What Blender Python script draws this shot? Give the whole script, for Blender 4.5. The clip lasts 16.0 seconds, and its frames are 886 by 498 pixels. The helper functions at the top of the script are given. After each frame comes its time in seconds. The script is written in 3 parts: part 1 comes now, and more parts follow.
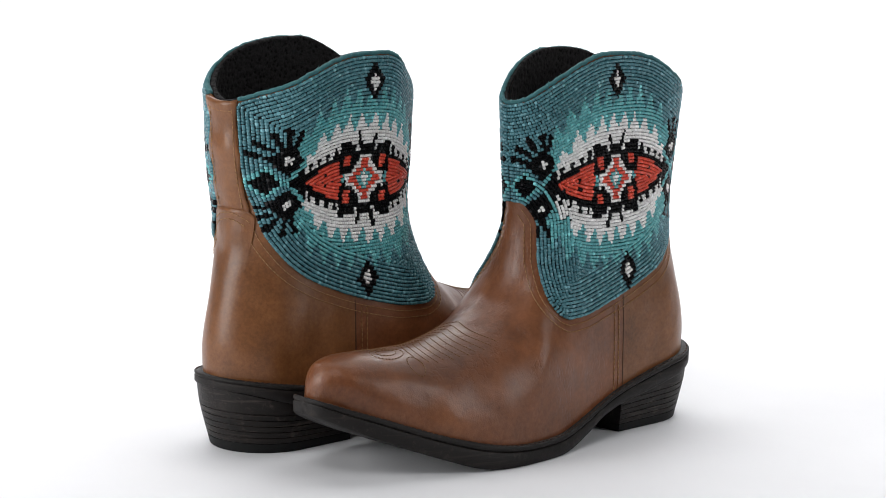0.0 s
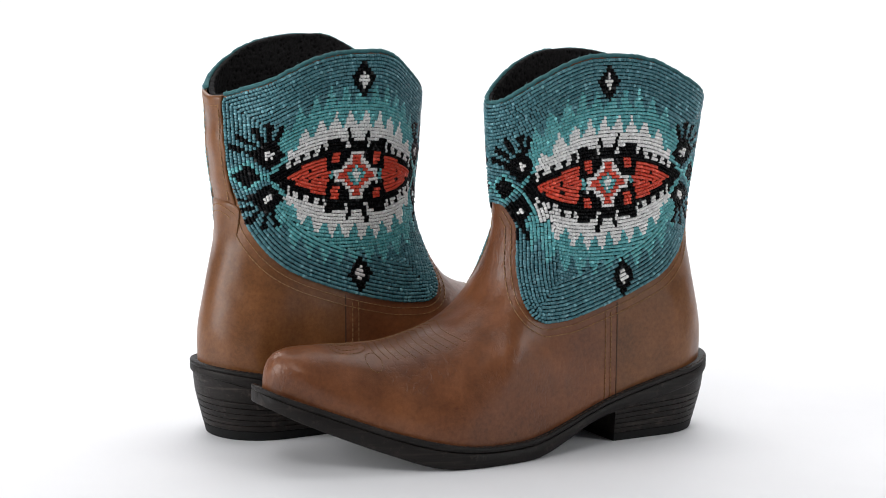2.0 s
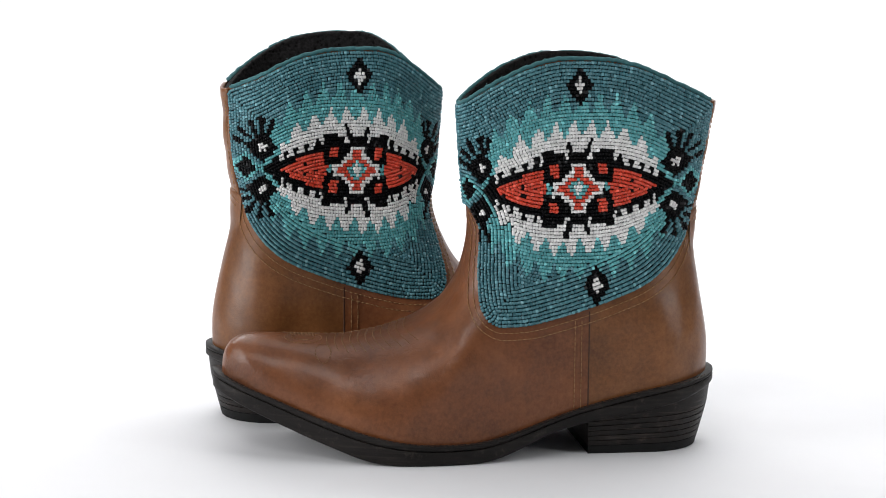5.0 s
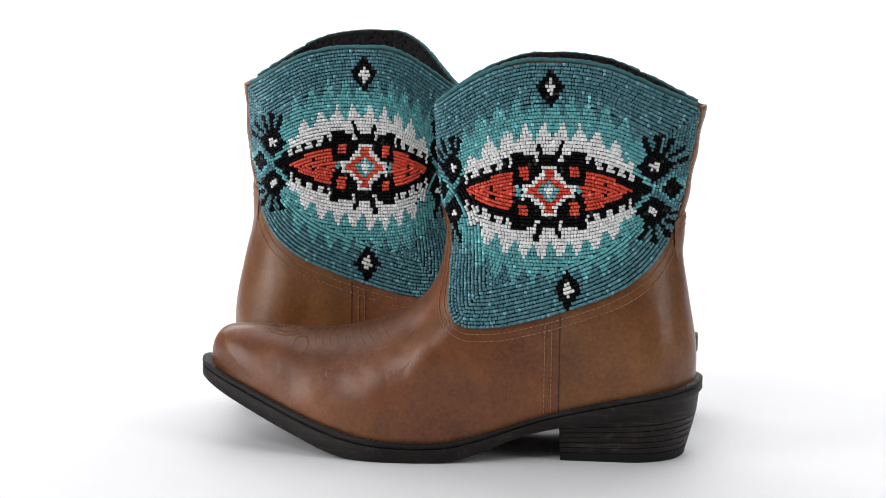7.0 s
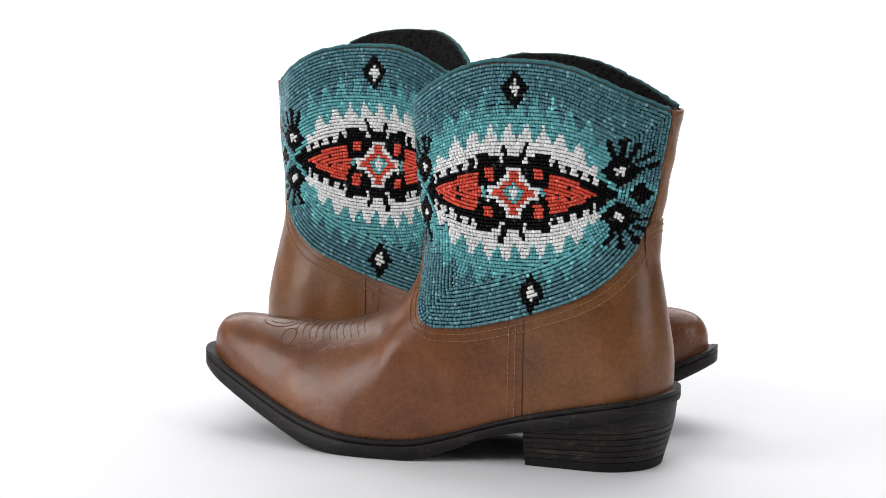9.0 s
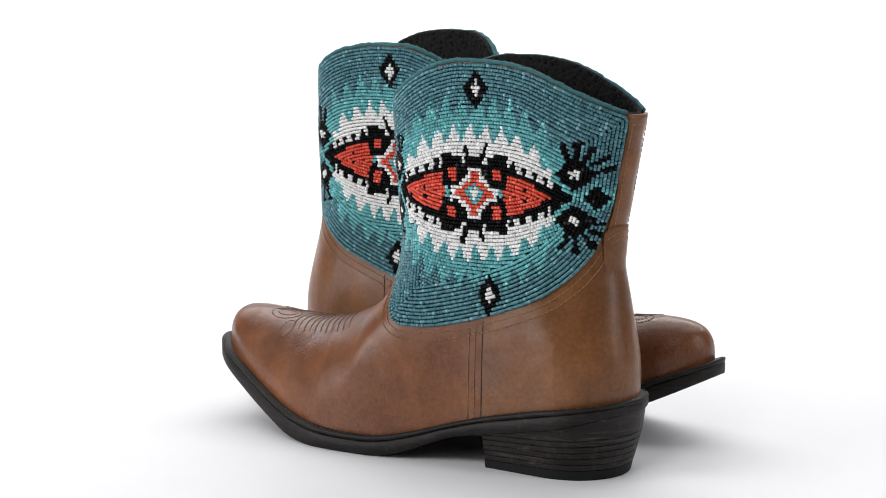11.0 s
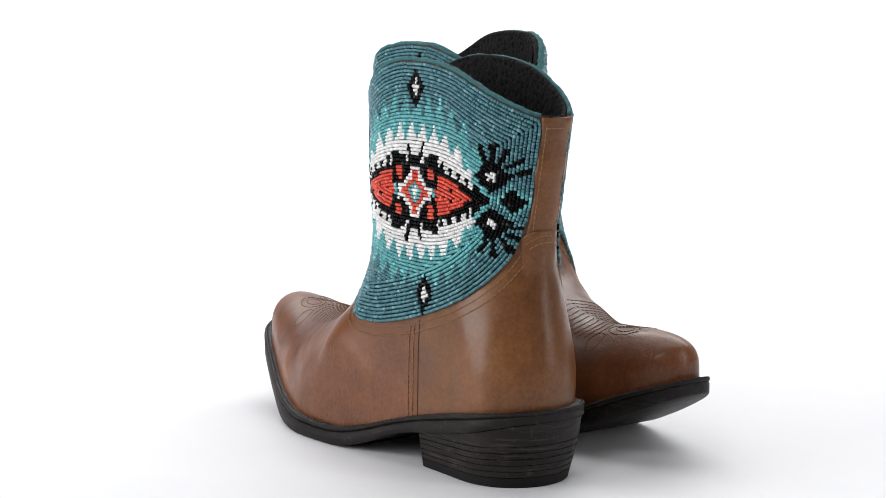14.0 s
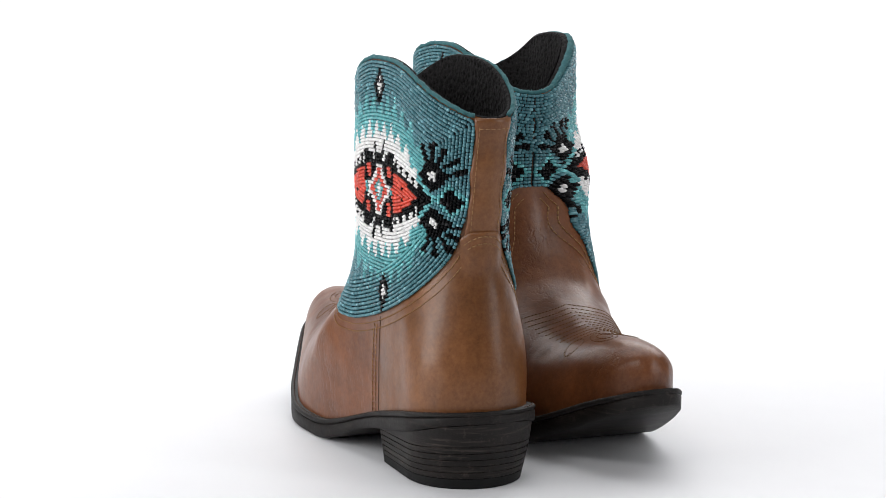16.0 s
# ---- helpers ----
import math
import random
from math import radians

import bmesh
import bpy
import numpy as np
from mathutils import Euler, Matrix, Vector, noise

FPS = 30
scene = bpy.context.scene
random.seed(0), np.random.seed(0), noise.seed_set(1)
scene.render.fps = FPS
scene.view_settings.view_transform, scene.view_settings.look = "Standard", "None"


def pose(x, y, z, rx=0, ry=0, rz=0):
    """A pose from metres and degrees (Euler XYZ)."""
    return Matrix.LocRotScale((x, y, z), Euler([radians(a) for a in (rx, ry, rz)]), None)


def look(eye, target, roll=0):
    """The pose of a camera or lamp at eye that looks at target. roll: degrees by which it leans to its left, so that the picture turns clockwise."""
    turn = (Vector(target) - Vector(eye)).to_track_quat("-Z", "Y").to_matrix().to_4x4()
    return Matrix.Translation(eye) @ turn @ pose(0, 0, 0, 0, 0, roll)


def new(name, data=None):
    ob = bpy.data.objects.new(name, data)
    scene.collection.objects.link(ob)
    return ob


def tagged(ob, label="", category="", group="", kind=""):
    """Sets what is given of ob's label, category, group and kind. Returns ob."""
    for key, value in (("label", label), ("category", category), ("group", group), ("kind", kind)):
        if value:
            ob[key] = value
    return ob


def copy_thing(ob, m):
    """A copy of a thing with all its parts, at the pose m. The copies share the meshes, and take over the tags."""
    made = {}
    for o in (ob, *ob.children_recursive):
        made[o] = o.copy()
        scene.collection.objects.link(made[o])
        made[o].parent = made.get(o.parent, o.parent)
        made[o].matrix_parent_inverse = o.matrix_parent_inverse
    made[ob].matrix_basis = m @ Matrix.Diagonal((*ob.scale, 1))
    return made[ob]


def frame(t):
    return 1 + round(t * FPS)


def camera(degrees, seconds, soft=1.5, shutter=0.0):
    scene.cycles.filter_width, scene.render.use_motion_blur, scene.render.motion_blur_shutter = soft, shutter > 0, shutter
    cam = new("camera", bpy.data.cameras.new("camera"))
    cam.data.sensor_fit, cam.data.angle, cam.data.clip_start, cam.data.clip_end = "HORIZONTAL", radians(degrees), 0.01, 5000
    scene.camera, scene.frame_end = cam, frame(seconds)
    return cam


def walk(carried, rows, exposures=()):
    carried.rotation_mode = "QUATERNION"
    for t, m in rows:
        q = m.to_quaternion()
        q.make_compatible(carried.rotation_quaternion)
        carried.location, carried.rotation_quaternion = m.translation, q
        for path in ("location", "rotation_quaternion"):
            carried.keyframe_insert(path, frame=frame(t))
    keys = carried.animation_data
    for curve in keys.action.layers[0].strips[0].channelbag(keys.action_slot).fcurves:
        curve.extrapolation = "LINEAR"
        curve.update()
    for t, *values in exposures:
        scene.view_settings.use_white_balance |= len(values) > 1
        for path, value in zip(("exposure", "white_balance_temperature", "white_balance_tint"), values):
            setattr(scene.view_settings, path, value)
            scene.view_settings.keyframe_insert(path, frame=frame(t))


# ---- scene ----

# A pair of beaded boots turns slowly on a white studio sweep before a fixed camera.
FOV, EYE = 23.339, Vector((0.0, -1.29, 0.3158))
cam = camera(FOV, 16.0, soft=0.6)
PITCH, PAN, ROLL = radians(9.02), radians(0.5105), 0.646
AIM = EYE + Vector((-math.sin(PAN) * math.cos(PITCH), math.cos(PAN) * math.cos(PITCH), -math.sin(PITCH)))
CAM = look(EYE, AIM, ROLL)
walk(cam, [(0.0, CAM), (16.0, CAM)])


def turn(t):
    """The turntable's angle in degrees."""
    return 0.556 - 6.9892 * (t - 8.0)


# ---- light ----
world = bpy.data.worlds.new("studio")
world.use_nodes = True
scene.world = world
world.node_tree.nodes["Background"].inputs[0].default_value = (0.95, 0.97, 1.0, 1)
world.node_tree.nodes["Background"].inputs[1].default_value = 0.13
scene.view_settings.exposure = 0.0


def softbox(name, eye, target, w, h, power, colour=(1, 1, 1)):
    lamp = bpy.data.lights.new(name, "AREA")
    lamp.shape, lamp.size, lamp.size_y, lamp.energy, lamp.color = "RECTANGLE", w, h, power, colour
    ob = new(name, lamp)
    ob.matrix_world = look(eye, target)
    return ob


softbox("softbox_top", (0.0, 0.6, 1.7), (0, 0.2, 0.0), 2.4, 1.4, 20)
softbox("softbox_front", (-0.45, -1.15, 1.35), (0, 0, 0.1), 0.42, 0.36, 5.5)
softbox("softbox_left", (-1.35, -0.55, 0.55), (0, 0, 0.12), 0.80, 1.0, 16.5)
softbox("softbox_right", (1.35, -0.65, 0.75), (0, 0, 0.12), 0.22, 1.1, 7)
softbox("softbox_back", (0.0, 1.2, 1.05), (0, 1.25, 0.0), 3.0, 0.5, 36)

# ---- materials ----


class Mat:
    """A small builder of node materials."""

    def __init__(self, name, rough=0.5, metal=0.0, spec=0.5):
        self.m = bpy.data.materials.new(name)
        self.m.use_nodes = True
        self.t = self.m.node_tree
        self.b = self.t.nodes["Principled BSDF"]
        self.b.inputs["Roughness"].default_value = rough
        self.b.inputs["Metallic"].default_value = metal
        self.b.inputs["Specular IOR Level"].default_value = spec
        self.co = self.t.nodes.new("ShaderNodeTexCoord").outputs["Object"]

    def node(self, kind, **kw):
        n = self.t.nodes.new(kind)
        for k, v in kw.items():
            n.inputs[k].default_value = v
        return n

    def link(self, a, b):
        self.t.links.new(a, b)

    def noise(self, scale, detail=4.0, rough=0.6, stretch=None):
        n = self.node("ShaderNodeTexNoise", Scale=scale, Detail=detail, Roughness=rough)
        co = self.co
        if stretch:
            m = self.node("ShaderNodeMapping")
            m.inputs["Scale"].default_value = stretch
            self.link(co, m.inputs[0])
            co = m.outputs[0]
        self.link(co, n.inputs["Vector"])
        return n.outputs["Fac"]

    def ramp(self, fac, stops):
        r = self.t.nodes.new("ShaderNodeValToRGB")
        e = r.color_ramp.elements
        while len(e) < len(stops):
            e.new(0.5)
        for el, (p, c) in zip(e, stops):
            el.position, el.color = p, (*c, 1) if len(c) == 3 else c
        self.link(fac, r.inputs[0])
        return r.outputs[0]

    def mix(self, fac, a, b, kind="MIX"):
        m = self.t.nodes.new("ShaderNodeMix")
        m.data_type, m.blend_type = "RGBA", kind
        for v, i in ((fac, 0), (a, 6), (b, 7)):
            if isinstance(v, (int, float)):
                m.inputs[i].default_value = v
            elif isinstance(v, tuple):
                m.inputs[i].default_value = (*v, 1)
            else:
                self.link(v, m.inputs[i])
        return m.outputs[2]

    def value(self, fac, lo, hi):
        r = self.node("ShaderNodeMapRange")
        r.inputs["To Min"].default_value, r.inputs["To Max"].default_value = lo, hi
        self.link(fac, r.inputs[0])
        return r.outputs[0]

    def bump(self, *layers):
        prev = None
        for fac, dist, strength in layers:
            n = self.node("ShaderNodeBump", Strength=strength, Distance=dist)
            self.link(fac, n.inputs["Height"])
            if prev:
                self.link(prev, n.inputs["Normal"])
            prev = n.outputs[0]
        self.link(prev, self.b.inputs["Normal"])

    def colour(self, c):
        self.link(c, self.b.inputs["Base Color"])


def mat_leather(name, crinkle, tint=(1.0, 1.0, 1.0)):
    """Oiled brown leather: burnished dark over the instep, creased where the foot bends."""
    def t(r, g, b):
        return (r * tint[0], g * tint[1], b * tint[2])
    m = Mat(name, 0.34, 0, 0.40)
    big = m.noise(14, 3, 0.55)
    mid = m.noise(62, 6, 0.7)
    fine = m.noise(420, 4, 0.7)
    c = m.ramp(big, [(0.32, t(0.070, 0.024, 0.008)), (0.5, t(0.150, 0.053, 0.016)), (0.70, t(0.242, 0.098, 0.035))])
    c = m.mix(0.40, c, m.ramp(mid, [(0.32, t(0.062, 0.021, 0.007)), (0.55, t(0.158, 0.056, 0.018)), (0.78, t(0.300, 0.130, 0.052))]))
    c = m.mix(0.20, c, m.ramp(fine, [(0.35, t(0.05, 0.018, 0.007)), (0.7, t(0.30, 0.15, 0.065))]))
    if crinkle > 0.5:
        # the burnish: a dark red-brown cloud over the top of the foot, broken by the grain
        mp = m.node("ShaderNodeMapping")
        mp.inputs["Location"].default_value = (-0.203 / 0.082, 0.0, -0.058 / 0.036)
        mp.inputs["Scale"].default_value = (1 / 0.082, 1 / 0.085, 1 / 0.036)
        m.link(m.co, mp.inputs[0])
        length = m.t.nodes.new("ShaderNodeVectorMath")
        length.operation = "LENGTH"
        m.link(mp.outputs[0], length.inputs[0])
        ragged = m.t.nodes.new("ShaderNodeMath")
        ragged.operation = "MULTIPLY_ADD"
        m.link(m.noise(34, 5, 0.65), ragged.inputs[0])
        ragged.inputs[1].default_value = 1.3
        m.link(length.outputs["Value"], ragged.inputs[2])
        fade = m.node("ShaderNodeMapRange")
        fade.inputs["From Min"].default_value, fade.inputs["From Max"].default_value = 0.9, 1.9
        fade.inputs["To Min"].default_value, fade.inputs["To Max"].default_value = 0.80, 0.0
        m.link(ragged.outputs[0], fade.inputs[0])
        c = m.mix(fade.outputs[0], c, m.ramp(mid, [(0.3, (0.040, 0.012, 0.005)), (0.75, (0.125, 0.042, 0.016))]))
    # fine crease lines that break up in patches
    ridge = m.noise(150, 3, 0.55, (1.0, 1.0, 0.42))
    line = m.ramp(ridge, [(0.455, (1, 1, 1)), (0.50, (0, 0, 0)), (0.545, (1, 1, 1))])
    patch = m.ramp(m.noise(24, 2, 0.5), [(0.46, (1, 1, 1)), (0.60, (0, 0, 0))])
    creases = m.mix(1.0, line, patch, "LIGHTEN")
    c = m.mix(m.value(creases, 0.10 * crinkle, 0.0), c, t(0.050, 0.018, 0.008))
    m.colour(c)
    m.link(m.value(mid, 0.24, 0.46), m.b.inputs["Roughness"])
    grain = m.t.nodes.new("ShaderNodeTexVoronoi")
    grain.inputs["Scale"].default_value = 1300
    m.link(m.co, grain.inputs["Vector"])
    wrinkle = m.noise(110, 4, 0.6, (1, 1, 0.6))
    m.bump((big, 0.008, 0.6), (wrinkle, 0.0012, 0.22 * crinkle), (creases, 0.0005, 0.24 * crinkle), (grain.outputs["Distance"], 0.00018, 0.22))
    return m.m


def mat_bead(name, dark, light, rough=0.3, spec=0.45, single=False):
    m = Mat(name, rough, 0, spec)
    g = m.t.nodes.new("ShaderNodeObjectInfo" if single else "ShaderNodeNewGeometry")
    m.colour(m.ramp(g.outputs["Random" if single else "Random Per Island"], [(0.0, dark), (0.93, light), (0.975, tuple(min(0.9, 1.5 * v + 0.03) for v in light))]))
    m.link(m.value(m.noise(700, 1), rough - 0.08, rough + 0.12), m.b.inputs["Roughness"])
    return m.m


def mat_plain(name, dark, light, scale, rough=0.7, dist=0.0004, strength=0.4, stretch=None, spec=0.4):
    m = Mat(name, rough, 0, spec)
    n = m.noise(scale, 5, 0.65, stretch)
    f = m.noise(scale * 7, 2, 0.6, stretch)
    c = m.ramp(n, [(0.3, dark), (0.7, light)])
    m.colour(m.mix(0.3, c, m.ramp(f, [(0.35, dark), (0.7, light)])))
    m.link(m.value(n, rough - 0.08, min(1, rough + 0.12)), m.b.inputs["Roughness"])
    m.bump((n, dist, strength), (f, dist * 0.4, strength))
    return m.m


def mat_worn(name, dark, light, scuffed, rough, amount):
    """Dark stained edges with pale streaks that run level, and scuffs."""
    m = Mat(name, rough, 0, 0.2)
    n = m.noise(90, 5, 0.65, (0.3, 0.3, 1))
    streak = m.noise(240, 4, 0.7, (0.07, 0.07, 1.7))
    scuff = m.noise(130, 5, 0.75)
    c = m.ramp(n, [(0.3, dark), (0.7, light)])
    c = m.mix(m.value(m.ramp(streak, [(0.54, (0, 0, 0)), (0.68, (1, 1, 1))]), 0.0, 0.60 * amount), c, scuffed)
    c = m.mix(m.value(m.ramp(scuff, [(0.56, (0, 0, 0)), (0.70, (1, 1, 1))]), 0.0, 0.55), c, scuffed)
    m.colour(c)
    m.link(m.value(n, rough - 0.08, rough + 0.14), m.b.inputs["Roughness"])
    m.bump((streak, 0.0004, 0.5 * amount), (n, 0.0006, 0.5), (scuff, 0.0006, 0.6))
    return m.m


def mat_lining(name):
    """Black fleece, dimpled all over."""
    m = Mat(name, 0.92, 0, 0.12)
    pits = m.t.nodes.new("ShaderNodeTexVoronoi")
    pits.inputs["Scale"].default_value = 330
    m.link(m.co, pits.inputs["Vector"])
    fuzz = m.noise(900, 3, 0.7)
    c = m.ramp(pits.outputs["Distance"], [(0.16, (0.001, 0.001, 0.001)), (0.42, (0.018, 0.017, 0.0175))])
    m.colour(m.mix(0.35, c, m.ramp(fuzz, [(0.4, (0.002, 0.002, 0.002)), (0.7, (0.036, 0.034, 0.035))])))
    m.bump((pits.outputs["Distance"], 0.0016, 0.9), (fuzz, 0.0008, 0.8))
    return m.m


LEATHER = mat_leather("creased_leather", 1.0, (1.04, 0.90, 0.86))
SMOOTH = mat_leather("smooth_leather", 0.3, (1.03, 1.0, 0.85))
TEAL = mat_bead("dark_teal_glass", (0.042, 0.132, 0.158), (0.084, 0.222, 0.258), 0.22)
TURQ = mat_bead("turquoise_glass", (0.075, 0.285, 0.305), (0.130, 0.420, 0.440), 0.24)
WHITE = mat_bead("white_glass", (0.66, 0.65, 0.65), (0.82, 0.81, 0.80), 0.32)
BLACK = mat_bead("black_glass", (0.0015, 0.0015, 0.0015), (0.003, 0.003, 0.004), 0.24, 0.08)
RED = mat_bead("red_glass", (0.50, 0.035, 0.016), (0.66, 0.070, 0.035), 0.3)
RED_SINGLE = mat_bead("red_glass_single", (0.50, 0.035, 0.016), (0.66, 0.070, 0.035), 0.3, 0.45, True)
# backing felt, taken almost to black: bead-gap shadow is in its colour
BACKING = mat_plain("shaded_teal_felt", (0.002, 0.005, 0.006), (0.004, 0.011, 0.013), 300, 0.9)
BINDING = mat_plain("teal_binding", (0.018, 0.078, 0.090), (0.055, 0.170, 0.180), 500, 0.85, 0.0006, 0.7)
FRAY = mat_plain("pale_teal_thread", (0.07, 0.20, 0.21), (0.20, 0.38, 0.39), 500, 0.9)
LINING = mat_lining("black_lining")
SOLE = mat_worn("dark_sole", (0.005, 0.004, 0.0037), (0.013, 0.0105, 0.0098), (0.050, 0.040, 0.034), 0.50, 0.4)
LIFT = mat_worn("stacked_heel", (0.005, 0.004, 0.0037), (0.016, 0.0125, 0.0112), (0.080, 0.064, 0.055), 0.46, 1.0)
RUBBER = mat_plain("black_rubber", (0.003, 0.003, 0.003), (0.008, 0.008, 0.008), 200, 0.6, 0.0004, 0.4, None, 0.2)
THREAD = mat_plain("tan_thread", (0.20, 0.105, 0.042), (0.38, 0.215, 0.095), 900, 0.8)
DARKTHREAD = mat_plain("brown_thread", (0.10, 0.048, 0.020), (0.21, 0.110, 0.048), 900, 0.8)
SEAM = mat_plain("dark_seam", (0.030, 0.012, 0.006), (0.06, 0.026, 0.012), 400, 0.7)
PAPER = mat_plain("white_sweep", (0.70, 0.70, 0.72), (0.73, 0.73, 0.75), 3.0, 0.55, 0.0002, 0.1)

# ---- the studio sweep ----


def mesh_object(name, verts, faces, material, parent=None, label="", smooth=True):
    me = bpy.data.meshes.new(name)
    me.from_pydata([tuple(v) for v in verts], [], faces)
    me.materials.append(material)
    if smooth:
        me.polygons.foreach_set("use_smooth", [True] * len(me.polygons))
    me.update()
    ob = new(name, me)
    if parent:
        ob.parent = parent
    return tagged(ob, label) if label else ob


def part(name, bm, material, parent, label="", smooth=True):
    bmesh.ops.recalc_face_normals(bm, faces=bm.faces)
    me = bpy.data.meshes.new(name)
    bm.to_mesh(me)
    bm.free()
    me.materials.append(material)
    if smooth:
        me.polygons.foreach_set("use_smooth", [True] * len(me.polygons))
    ob = new(name, me)
    ob.parent = parent
    return tagged(ob, label) if label else ob


def build_sweep():
    prof = [(-6.0, 0.0), (-2.0, 0.0), (-0.5, 0.0), (1.0, 0.0)]
    for i in range(13):
        a = math.pi / 2 * i / 12
        prof.append((1.4 + 1.0 * math.sin(a), 1.0 - 1.0 * math.cos(a)))
    prof += [(2.4, 2.0), (2.4, 3.6)]
    xs = [-6, -3, -1, 0, 1, 3, 6]
    verts = [(x, y, z) for y, z in prof for x in xs]
    n = len(xs)
    faces = [(i * n + j, i * n + j + 1, (i + 1) * n + j + 1, (i + 1) * n + j) for i in range(len(prof) - 1) for j in range(n - 1)]
    ob = mesh_object("floor", verts, faces, PAPER)
    tagged(ob, "seamless white studio floor curving up into a backdrop", "floor", kind="structure")


build_sweep()

# ---- the boot's shape: x forward from the heel, y outward, z up ----


def spl(xs, ys, x):
    """A smooth curve through given values, flat beyond its ends."""
    xs, ys, x = np.asarray(xs, float), np.asarray(ys, float), np.asarray(x, float)
    d = np.diff(ys) / np.diff(xs)
    m = np.concatenate([[d[0]], (d[1:] + d[:-1]) / 2, [d[-1]]])
    m[1:-1][d[1:] * d[:-1] <= 0] = 0
    x = np.clip(x, xs[0], xs[-1])
    i = np.clip(np.searchsorted(xs, x) - 1, 0, len(xs) - 2)
    w = xs[i + 1] - xs[i]
    t = (x - xs[i]) / w
    return ((1 + 2 * t) * (1 - t) ** 2 * ys[i] + t * (1 - t) ** 2 * w * m[i]
            + t * t * (3 - 2 * t) * ys[i + 1] + t * t * (t - 1) * w * m[i + 1])


def ss(a, b, x):
    t = np.clip((x - a) / (b - a), 0, 1)
    return t * t * (3 - 2 * t)


# pairs of points on the front profile and on the back and feather line, rim to toe
NX = [0.1545, 0.1515, 0.1485, 0.1525, 0.160, 0.169, 0.178, 0.190, 0.205, 0.222, 0.242, 0.267, 0.282, 0.2895, 0.2915]
NZ = [0.198, 0.1600, 0.1300, 0.1050, 0.090, 0.082, 0.0765, 0.0715, 0.0675, 0.0650, 0.0652, 0.0662, 0.0640, 0.0555, 0.0410]
FX = [0.0012, 0.0082, 0.0122, 0.0070, 0.0015, 0.0012, 0.030, 0.070, 0.120, 0.165, 0.210, 0.250, 0.273, 0.285, 0.2905]
ZFX = [-0.01, 0.0, 0.03, 0.056, 0.0825, 0.1055, 0.125, 0.142, 0.158, 0.18, 0.20, 0.2285, 0.2485, 0.265, 0.282, 0.300]
ZFZ = [0.0425, 0.0418, 0.0378, 0.0325, 0.0260, 0.0190, 0.0130, 0.0093, 0.0082, 0.0088, 0.0115, 0.0190, 0.0262, 0.0325, 0.0388, 0.0460]
ZSX = [-0.01, 0.0, 0.03, 0.056, 0.0824, 0.102, 0.1186, 0.135, 0.15, 0.188, 0.2084, 0.2318, 0.2586, 0.282, 0.2937, 0.300]
ZSZ = [0.037, 0.036, 0.0275, 0.0220, 0.0175, 0.0125, 0.0055, -0.0002, -0.0023, -0.0023, -0.0005, 0.0072, 0.0178, 0.0282, 0.0342, 0.0372]
FZ = [0.202, 0.1600, 0.1305, 0.0950, 0.063, 0.0418] + [float(v) for v in spl(ZFX, ZFZ, FX[6:])]
STATIONS = list(range(15))
WX = [0.0, 0.03, 0.06, 0.09, 0.12, 0.15, 0.18, 0.21, 0.24, 0.265, 0.285, 0.300]
WLAT = [0.032, 0.0345, 0.0355, 0.037, 0.042, 0.0480, 0.0505, 0.0455, 0.035, 0.0255, 0.0180, 0.0150]
WMED = [0.032, 0.0335, 0.0320, 0.030, 0.032, 0.0375, 0.0410, 0.0400, 0.033, 0.0255, 0.0180, 0.0150]
RIMX, RIMZ = [0.0, 0.0059, 0.0323, 0.0547, 0.0739, 0.0962, 0.1185, 0.1376, 0.152, 0.160], [0.202, 0.2045, 0.2166, 0.2258, 0.2292, 0.2296, 0.2248, 0.2149, 0.2045, 0.198]
SHZ, SHW = [0.03, 0.07, 0.10, 0.13, 0.155, 0.20, 0.235], [0.036, 0.0352, 0.0318, 0.0287, 0.0275, 0.0275, 0.0270]
SHM = [0.036, 0.0355, 0.0325, 0.0292, 0.0275, 0.0265, 0.0255]
RTX, RTR = [0.10, 0.155, 0.17, 0.20, 0.23, 0.25, 0.27, 0.29], [0.030, 0.030, 0.044, 0.052, 0.044, 0.034, 0.024, 0.016]

dense = np.linspace(0, 14, 400)
BACKZ = [0.0] + [float(v) for v in spl(STATIONS, FZ, np.linspace(5, 0, 120))] + [0.25]
BACKX = [FX[5]] + [float(v) for v in spl(STATIONS, FX, np.linspace(5, 0, 120))] + [FX[0]]
FRONT = np.stack([spl(STATIONS, NX, dense), spl(STATIONS, NZ, dense)], 1)
FRONT = np.concatenate([[[0.1560, 0.24]], FRONT, [[0.2935, 0.030], [0.2935, 0.0]]])

SHAFT_FRONT = FRONT[:int(np.argmax(FRONT[:, 1] < 0.0675))]


def to_front(x, z):
    """How far points lie behind and below the front profile."""
    p = np.stack([np.ravel(x), np.ravel(z)], 1)
    a, b = FRONT[:-1], FRONT[1:]
    ab = b - a
    best = np.full(len(p), 9.0)
    for lo in range(0, len(p), 2000):
        q = p[lo:lo + 2000, None]
        t = np.clip(((q - a) * ab).sum(2) / (ab ** 2).sum(1), 0, 1)
        best[lo:lo + 2000] = np.sqrt((((q - a) - t[..., None] * ab) ** 2).sum(2)).min(1)
    return best.reshape(np.shape(x))


def quarter(d, r):
    return np.sqrt(np.clip(1 - (1 - np.clip(d / r, 0, 1)) ** 2, 0, 1))


